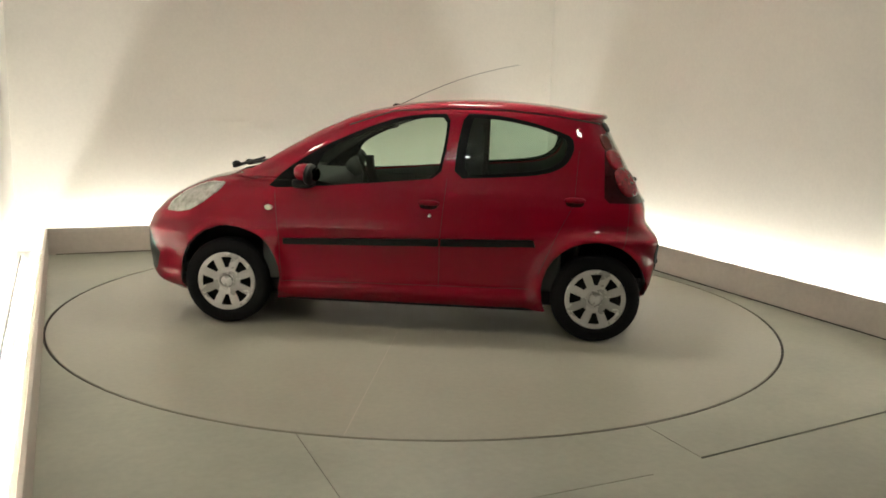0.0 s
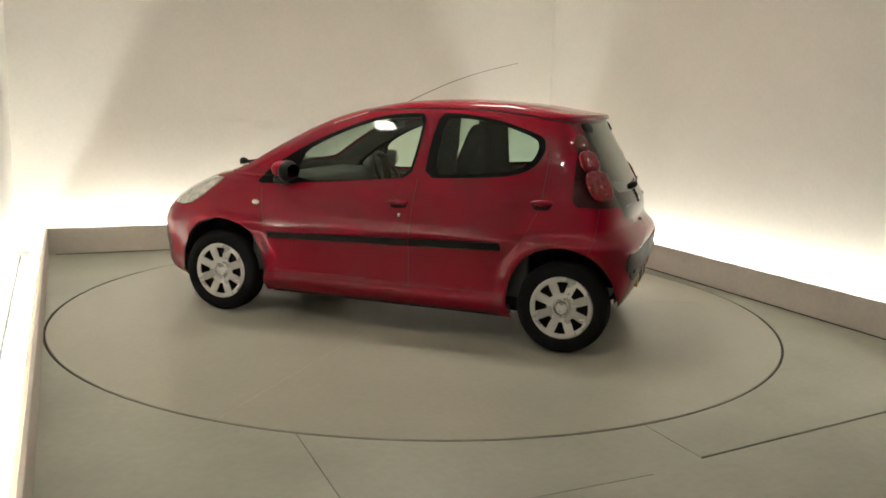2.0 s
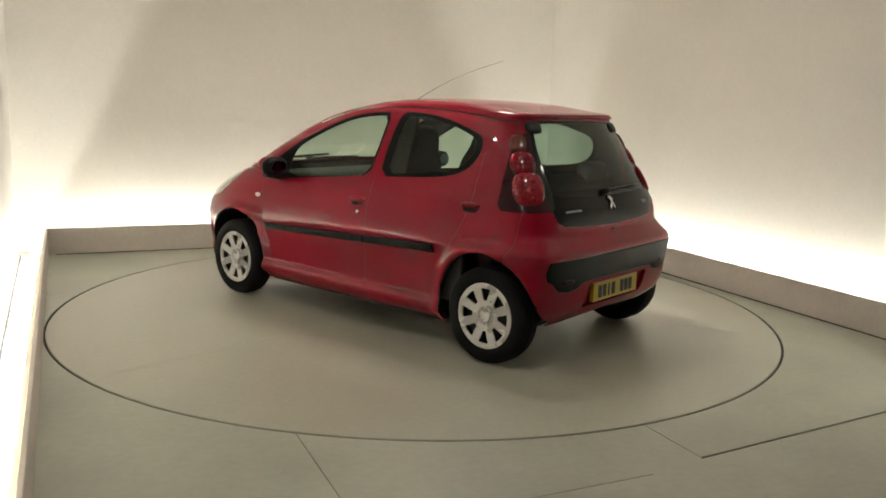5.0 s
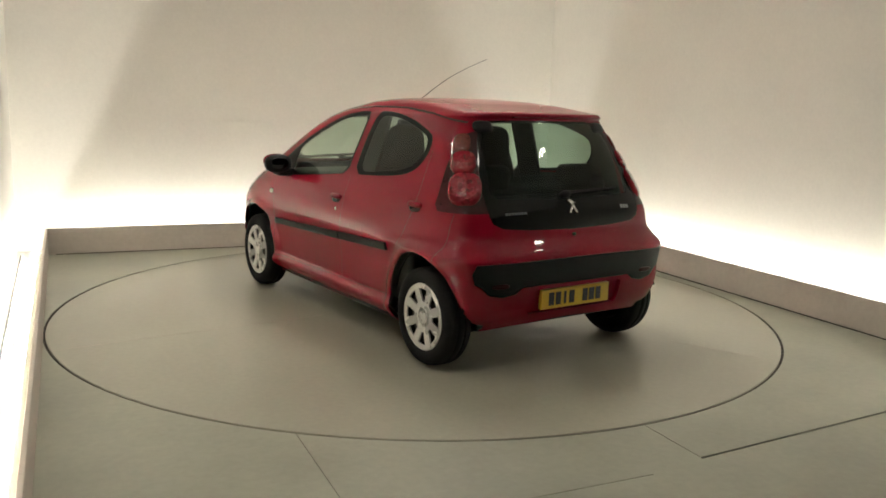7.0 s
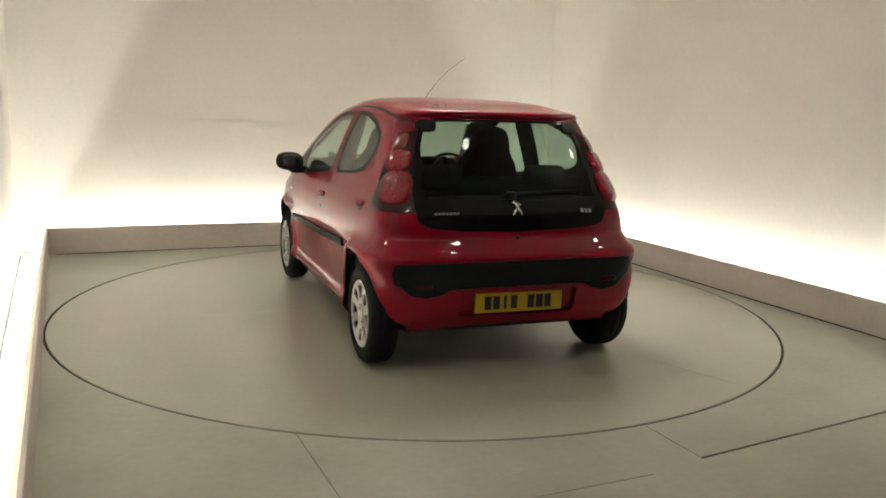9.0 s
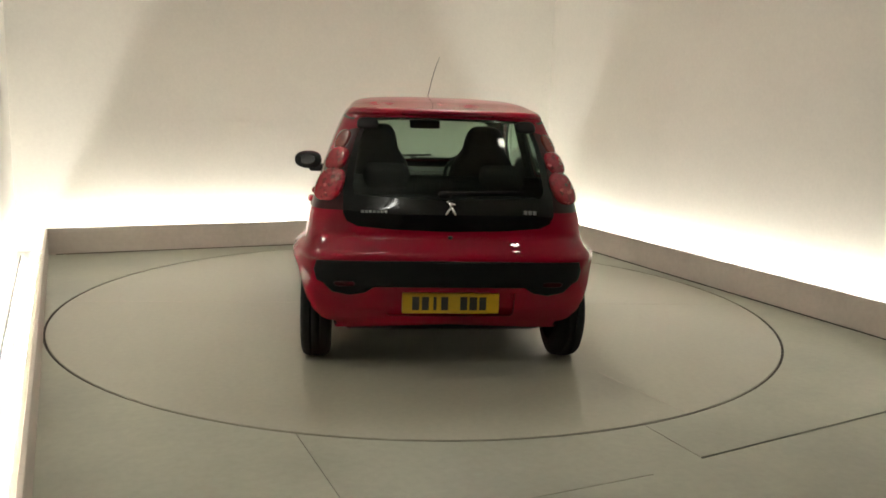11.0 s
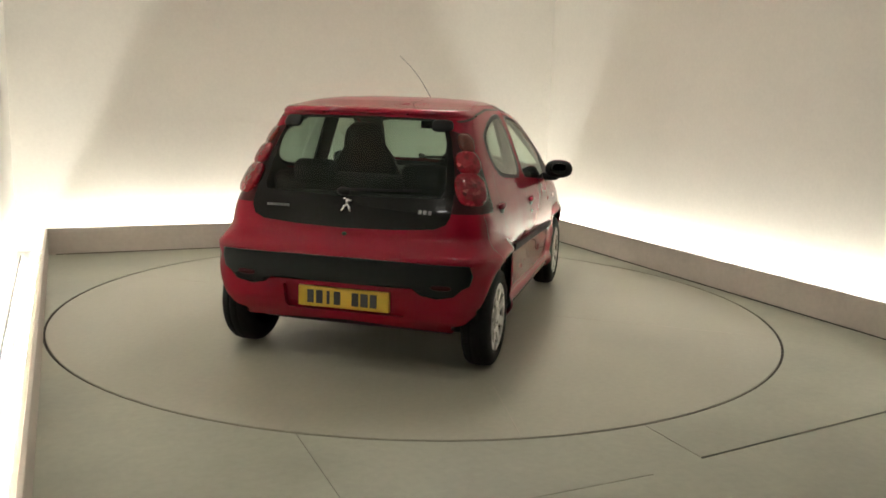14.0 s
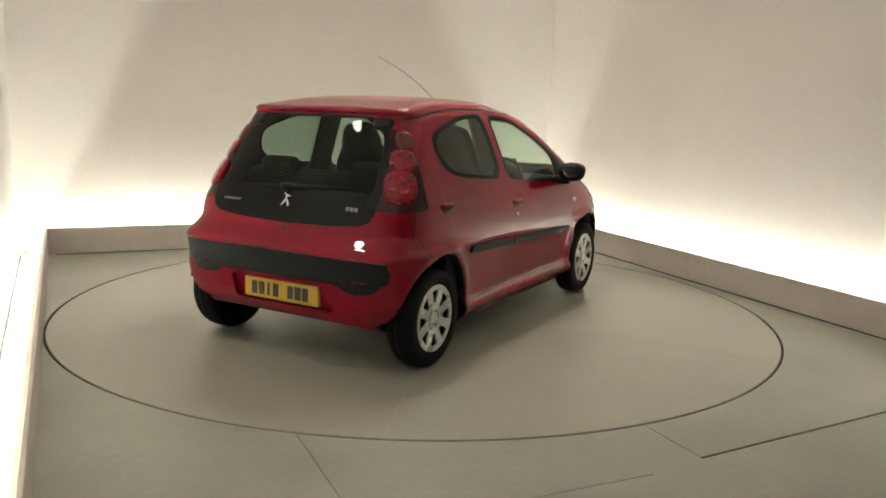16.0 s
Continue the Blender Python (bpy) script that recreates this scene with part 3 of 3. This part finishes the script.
    for a in ([(0.80, 0.538), (0.80, 0.575), (-0.185, 0.612), (-0.185, 0.568)], [(-0.197, 0.568), (-0.197, 0.613), (-0.77, 0.632), (-0.785, 0.590)]):
        strips.append(split(carve(bm, side(-0.9, 0.9, 0.45, 0.72), a, 1)))
    # open joints round the doors
    joints = []
    for a, b in (((0.81, 0.30), (0.83, 0.60)), ((0.83, 0.60), (0.86, 0.87)), ((-0.192, 0.30), (-0.192, 0.566)), ((-0.192, 0.614), (-0.222, 0.98)),
                 ((-0.81, 0.42), (-0.90, 0.64)), ((-0.90, 0.64), (-1.01, 0.86)), ((-1.01, 0.86), (-1.03, 1.18)), ((0.81, 0.30), (-0.76, 0.318)),
                 ((-1.31, 0.60), (-1.34, 0.70)), ((-1.34, 0.70), (-1.35, 0.87))):
        got = carve(bm, side(-1.5, 1.0, 0.2, 1.3), strip(a, b, 0.0028), 1)
        joints.append(split(got))
    # roof joints beside the gutters
    gutter = [(0.42, 1.292), (0.142, 1.388), (-0.218, 1.412), (-0.576, 1.412), (-0.90, 1.385), (-1.16, 1.345)]
    for a, b in zip(gutter, gutter[1:]):
        joints.append(split(carve(bm, [f for f in fresh() if f.calc_center_median().z > 1.2 and abs(f.calc_center_median().y) > 0.3], strip(a, b, 0.010), 1)))
    # inner trim: what is left of the skin, set inwards
    liner = bm.copy()
    liner.normal_update()
    for v in liner.verts:
        v.co -= v.normal * 0.03
    part("inner_trim", liner, M_LINER, car, "dark grey inner trim", True)
    body = part("body", bm, M_RED, car, "glossy red painted bodywork", True)
    for b in joints:
        for j in b:
            if j and len(j.faces):
                for v in j.verts:
                    v.co.y *= 0.990
                    v.co.z -= 0.003
                part("panel_joint", j, M_PIT, body, "dark gap between panels")
    for key in ("front", "rear"):
        glass, surround = made[key]
        for g, s in zip(glass, surround):
            w = part("window_surround", s, M_TRIM, car, "black window surround", True)
            part("window_glass", g, M_GLASS if key == "front" else M_DOORGLASS, w, "slightly green side glass", True)
    hatch = part("rear_panel", rear_dark, M_GLOSSBLACK, car, "gloss black tailgate panel", True)
    part("rear_window", rear_pane, M_REARGLASS, hatch, "dark tinted rear glass", True)
    bmesh.ops.translate(screen_f, verts=screen_f.verts[:], vec=(-0.030, 0, -0.022))
    part("windscreen", screen_f, M_GLASS, car, "clear windscreen", True)
    part("bumper_strip", proud(band_bm, 0.005), M_STRIP, car, "black plastic rear bumper strip", True)
    part("grille", grille, M_BLACK, car, "black front grille", True)
    for g in (head_l, head_r):
        part("headlight", proud(g, 0.006), M_HEAD, car, "clear headlight", True)
    for pair in strips:
        for g in pair:
            part("side_strip", proud(g, 0.014), M_STRIP, car, "black plastic door strip")

    # tail lamps: dark housing, two bulging red lenses and a smoked top
    for s, g in ((1, lamp_l), (-1, lamp_r)):
        h = part("tail_light", g, M_HOUSING_SHADE, car, "dark tail light housing with red lenses", True)
        part("lens", dome(-1.40, s * 0.70, 1.050, (0.024, 0.092, 0.100), -0.005, 0.75), M_LENS, h, "large round red lens", True)
        part("lens", dome(-1.335, s * 0.67, 1.195, (0.021, 0.072, 0.074), -0.005, 0.8), M_LENS, h, "small round red lens", True)
        part("lens", dome(-1.265, s * 0.64, 1.292, (0.014, 0.048, 0.060), -0.004, 0.75), M_LENS_TOP, h, "smoked upper lens", True)

    # floor pan and arches; black boxes added to deepen the shade under the car
    part("underbody", merge(box_bm(-1.25, 1.60, -0.55, 0.55, 0.165, 0.25, 0.02), box_bm(-1.37, -1.20, -0.56, 0.56, 0.20, 0.335, 0.03), box_bm(-0.80, 0.80, -0.72, 0.72, 0.165, 0.23, 0.01),
                            box_bm(0.5, 0.75, -0.3, 0.3, 0.13, 0.2, 0.02)), M_BLACK, car, "dark underbody with boxes added for the shade beneath")
    for hx in (1.145, -1.155):
        for s in (1, -1):
            bmw = bmesh.new()
            n, r = 28, 0.336
            rings = []
            for y in (0.745, 0.50):
                rings.append([bmw.verts.new((hx + r * math.cos(math.pi * (k / (n - 1) * 0.90 + 0.05)), s * y, 0.316 + r * math.sin(math.pi * (k / (n - 1) * 0.90 + 0.05)))) for k in range(n)])
            for k in range(n - 1):
                bmw.faces.new((rings[0][k], rings[0][k + 1], rings[1][k + 1], rings[1][k]))
            bmw.faces.new(rings[1])
            part("wheel_arch_liner", bmw, M_RUBBER, car, "black wheel arch liner")
    part("rear_beam", box_bm(-1.22, -1.10, -0.62, 0.62, 0.17, 0.27, 0.03), M_BLACK, car, "dark rear axle beam")

    for x in (HUB_X, -HUB_X):
        for s in (1, -1):
            wheel(car, x, s)

    part("plate_recess", recess(plate_pocket, (0.030, 0, 0)), M_RED, body, "shallow red recess round the plate")
    # rear number plate; its characters are plain bars
    plate = part("number_plate", box_bm(-1.548, -1.522, -0.27, 0.25, 0.336, 0.447, 0.003), M_PLATE, car, "yellow rear number plate")
    for k, w in enumerate((1, 1, 0.45, 1, 0, 1, 1.1, 1)):
        if w:
            yc = 0.178 - k * 0.0515
            part("bar", box_bm(-1.5505, -1.5475, yc - 0.019 * w, yc + 0.019 * w, 0.355, 0.428), M_INK, plate, "dark bar")
    # door handles, locks, repeaters
    for s in (1, -1):
        for x, z in ((-0.115, 0.838), (-1.015, 0.893)):
            hd = part("door_handle", dome(x, s * 0.79, z, (0.020, 0.066, 0.019), 0.004, 0.8), M_RED, car, "red door handle", True)
            # a thin dark red dome paints the shade of the hollow below the handle
            part("grip_shade", dome(x, s * 0.79, z - 0.020, (0.006, 0.056, 0.022), -0.001, 0.8), M_HOUSING_SHADE, hd, "dark red patch painted as the shade of the grip recess", True)
        part("door_lock", dome(-0.125, s * 0.79, 0.755, (0.006, 0.011, 0.012), 0.001), M_CHROME, car, "small door lock", True)
        part("side_repeater", dome(0.894, s * 0.78, 0.766, (0.010, 0.028, 0.017), 0.002), M_AMBER, car, "small white side repeater", True)
        # mirrors
        mirror = part("door_mirror", blob_bm((0.645, s * 0.853, 1.002), (0.062, 0.094, 0.053), power=0.85), M_RED, car, "red door mirror with a black back", True)
        part("mirror_rim", blob_bm((0.612, s * 0.855, 0.988), (0.034, 0.102, 0.066), power=0.85), M_BLACK, mirror, "black mirror rim", True)
        part("mirror_glass", blob_bm((0.573, s * 0.862, 0.992), (0.004, 0.066, 0.042), pose(0, 0, 0, 0, 0, s * -14)), M_MIRROR, mirror, "silver mirror glass", True)
        part("mirror_foot", box_bm(0.60, 0.73, s * 0.785 - 0.065, s * 0.785 + 0.065, 0.90, 0.955, 0.02), M_BLACK, mirror, "black mirror foot")

    # spoiler corners, high on the tailgate
    part("spoiler", proud(lip_bm, 0.002), M_RED, car, "red tailgate spoiler edge", True)
    for s in (1, -1):
        part("spoiler_end", dome(-1.24, s * 0.452, 1.348, (0.018, 0.060, 0.036), -0.004, 0.6), M_BLACK, car, "black spoiler end block", True)
    for s in (1, -1):
        part("reflector", dome(-1.56, s * 0.555, 0.50, (0.008, 0.055, 0.014), 0.006, 0.7), M_HOUSING_SHADE, car, "dark red bumper reflector", True)
    # rear wiper
    wiper = part("rear_wiper", rod_bm(on_skin(-1.46, 0.03, 0.968, 0.028)[0], on_skin(-1.44, -0.40, 0.990, 0.014)[0], 0.008, 0.005, 10), M_BLACK, car, "black rear wiper")
    part("wiper_pivot", dome(-1.46, 0.03, 0.965, (0.034, 0.038, 0.022), 0.006), M_BLACK, wiper, "black wiper pivot", True)
    # badge and lettering as plain shapes
    limbs = []
    for (y0, z0), (y1, z1), r in (((0.006, 0.926), (-0.004, 0.885), 0.010), ((-0.004, 0.892), (-0.026, 0.846), 0.008), ((0.000, 0.885), (0.026, 0.846), 0.008), ((0.004, 0.915), (-0.026, 0.905), 0.006), ((0.006, 0.928), (0.022, 0.918), 0.009)):
        limbs.append(rod_bm(on_skin(-1.48, y0, z0 + 0.010, 0.005)[0], on_skin(-1.48, y1, z1 + 0.010, 0.005)[0], r, r * 0.8, 8))
    part("badge", merge(*limbs), M_CHROME, car, "chrome tailgate badge", True)
    for y, z, w, h, n in ((0.405, 0.875, 0.145, 0.013, 7), (-0.435, 0.884, 0.078, 0.022, 3)):
        for k in range(n):
            co, turn = on_skin(-1.49, y + w * (0.5 - (k + 0.5) / n), z, 0.002)
            part("lettering", box_bm(-0.003, 0.002, -0.36 * w / n, 0.36 * w / n, -h / 2, h / 2, 0.001, Matrix.Translation(co) @ turn, 1), M_LETTER, car, "plain chrome bar")
    part("tailgate_lock", blob_bm((-1.514, 0, 0.742), (0.008, 0.014, 0.010)), M_PIT, car, "small tailgate lock", True)
    # aerial
    aerial = part("aerial_base", blob_bm((0.20, 0, 1.412), (0.035, 0.02, 0.022)), M_BLACK, car, "black aerial base", True)
    mast = [Vector((0.20 - 0.837 * k / 8, -0.003 * k / 8, 1.415 + 0.307 * k / 8 + 0.036 * math.sin(math.pi * k / 8))) for k in range(9)]
    part("aerial_mast", merge(*[rod_bm(a, b, 0.0026 - 0.00016 * k, 0.0025 - 0.00016 * k, 8) for k, (a, b) in enumerate(zip(mast, mast[1:]))]), M_LINER, aerial, "thin black aerial mast")
    # front wipers
    part("windscreen_wiper", merge(rod_bm((1.235, 0.42, 0.985), (1.20, -0.15, 1.010), 0.012, 0.009, 8), blob_bm((1.225, 0.40, 1.0), (0.03, 0.03, 0.022))), M_BLACK, car, "black windscreen wiper")
    part("windscreen_wiper", merge(rod_bm((1.27, 0.0, 0.972), (1.21, -0.48, 0.985), 0.012, 0.009, 8), blob_bm((1.265, 0.0, 0.985), (0.03, 0.03, 0.022))), M_BLACK, car, "black windscreen wiper")

    # cabin
    for s in (1, -1):
        y = s * 0.36
        seat = part("front_seat", box_bm(-0.10, 0.42, y - 0.24, y + 0.24, 0.36, 0.56, 0.06, None, 3), M_SEAT, car, "dark fabric front seat", True)
        back = blob_bm((-0.02, 0, 0.405), (0.075, 0.245, 0.42), None, 28, 24, 0.5)
        for v in back.verts:
            v.co.y *= 1 - 0.40 * min(1, max(0, (v.co.z - 0.46) / 0.20)) ** 1.4
        bmesh.ops.transform(back, matrix=pose(-0.08, y, 0.50, 0, -14, 0), verts=back.verts)
        part("backrest", back, M_SEAT, seat, "high backrest with built-in headrest", True)
    bench = part("rear_seat", box_bm(-1.02, -0.50, -0.60, 0.60, 0.40, 0.58, 0.06, None, 3), M_SEAT, car, "dark fabric rear bench", True)
    part("backrest", box_bm(-0.06, 0.08, -0.60, 0.60, 0.0, 0.56, 0.05, pose(-1.00, 0, 0.48, 0, -13, 0), 3), M_SEAT, bench, "rear backrest", True)
    for s in (1, -1):
        part("headrest", box_bm(-0.05, 0.06, -0.13, 0.13, 0.0, 0.15, 0.045, pose(-1.13, s * 0.33, 0.955, 0, -12, 0), 3), M_SEAT, bench, "low rear headrest", True)
    part("dashboard", box_bm(0.55, 1.02, -0.68, 0.68, 0.62, 0.93, 0.07, None, 3), M_LINER, car, "dark grey dashboard", True)
    part("instrument_pod", blob_bm((0.56, -0.36, 0.95), (0.07, 0.11, 0.08)), M_LINER, car, "round instrument pod", True)
    prof = [(0.18 + 0.014 * math.cos(a * math.pi / 4), 0.014 * math.sin(a * math.pi / 4)) for a in range(9)]
    ring = lathe_bm(prof, 32, pose(0.44, -0.36, 0.90, 0, -62, 0))
    wheel_ob = part("steering_wheel", ring, M_BLACK, car, "black steering wheel", True)
    part("steering_hub", box_bm(-0.16, 0.16, -0.03, 0.03, -0.02, 0.02, 0.01, pose(0.44, -0.36, 0.90, 0, -62, 90)), M_BLACK, wheel_ob, "spoke and hub")
    part("cabin_floor", box_bm(-1.30, 1.0, -0.70, 0.70, 0.24, 0.30), M_SEAT, car, "dark cabin carpet")
    part("interior_mirror", box_bm(0.20, 0.235, -0.11, 0.11, 1.26, 1.32, 0.015), M_BLACK, car, "interior mirror", True)
    for s in (1, -1):
        part("door_card", box_bm(-0.95, 0.95, s * 0.715 - 0.02, s * 0.715 + 0.02, 0.30, 0.885, 0.015), M_LINER, car, "dark door trim")
        pillar = box_bm(-0.44, -0.225, s * 0.64 - 0.012, s * 0.64 + 0.012, 0.88, 1.365, 0.008)
        for v in pillar.verts:
            v.co.y -= s * 0.30 * (v.co.z - 1.10)
        part("pillar_trim", pillar, M_SEAT, car, "dark inner pillar trim")
    part("parcel_shelf", box_bm(-1.40, -1.12, -0.52, 0.52, 0.90, 0.93, 0.01), M_SEAT, car, "dark parcel shelf")
    return car


turntable = build_turntable()
the_car = build_car()


# ---- what moves ----
def motions():
    ox, oy = -0.0084, -0.0274
    rows_t, rows_c = [], []
    for k in range(17):
        th = 173.81 - 7.172 * k
        r = radians(th)
        rows_t.append((k, pose(0, 0, 0, 0, 0, th)))
        rows_c.append((k, pose(ox * math.cos(r) - oy * math.sin(r), ox * math.sin(r) + oy * math.cos(r), 0.0, 0, 0, th)))
    walk(turntable, rows_t)
    walk(the_car, rows_c)


motions()
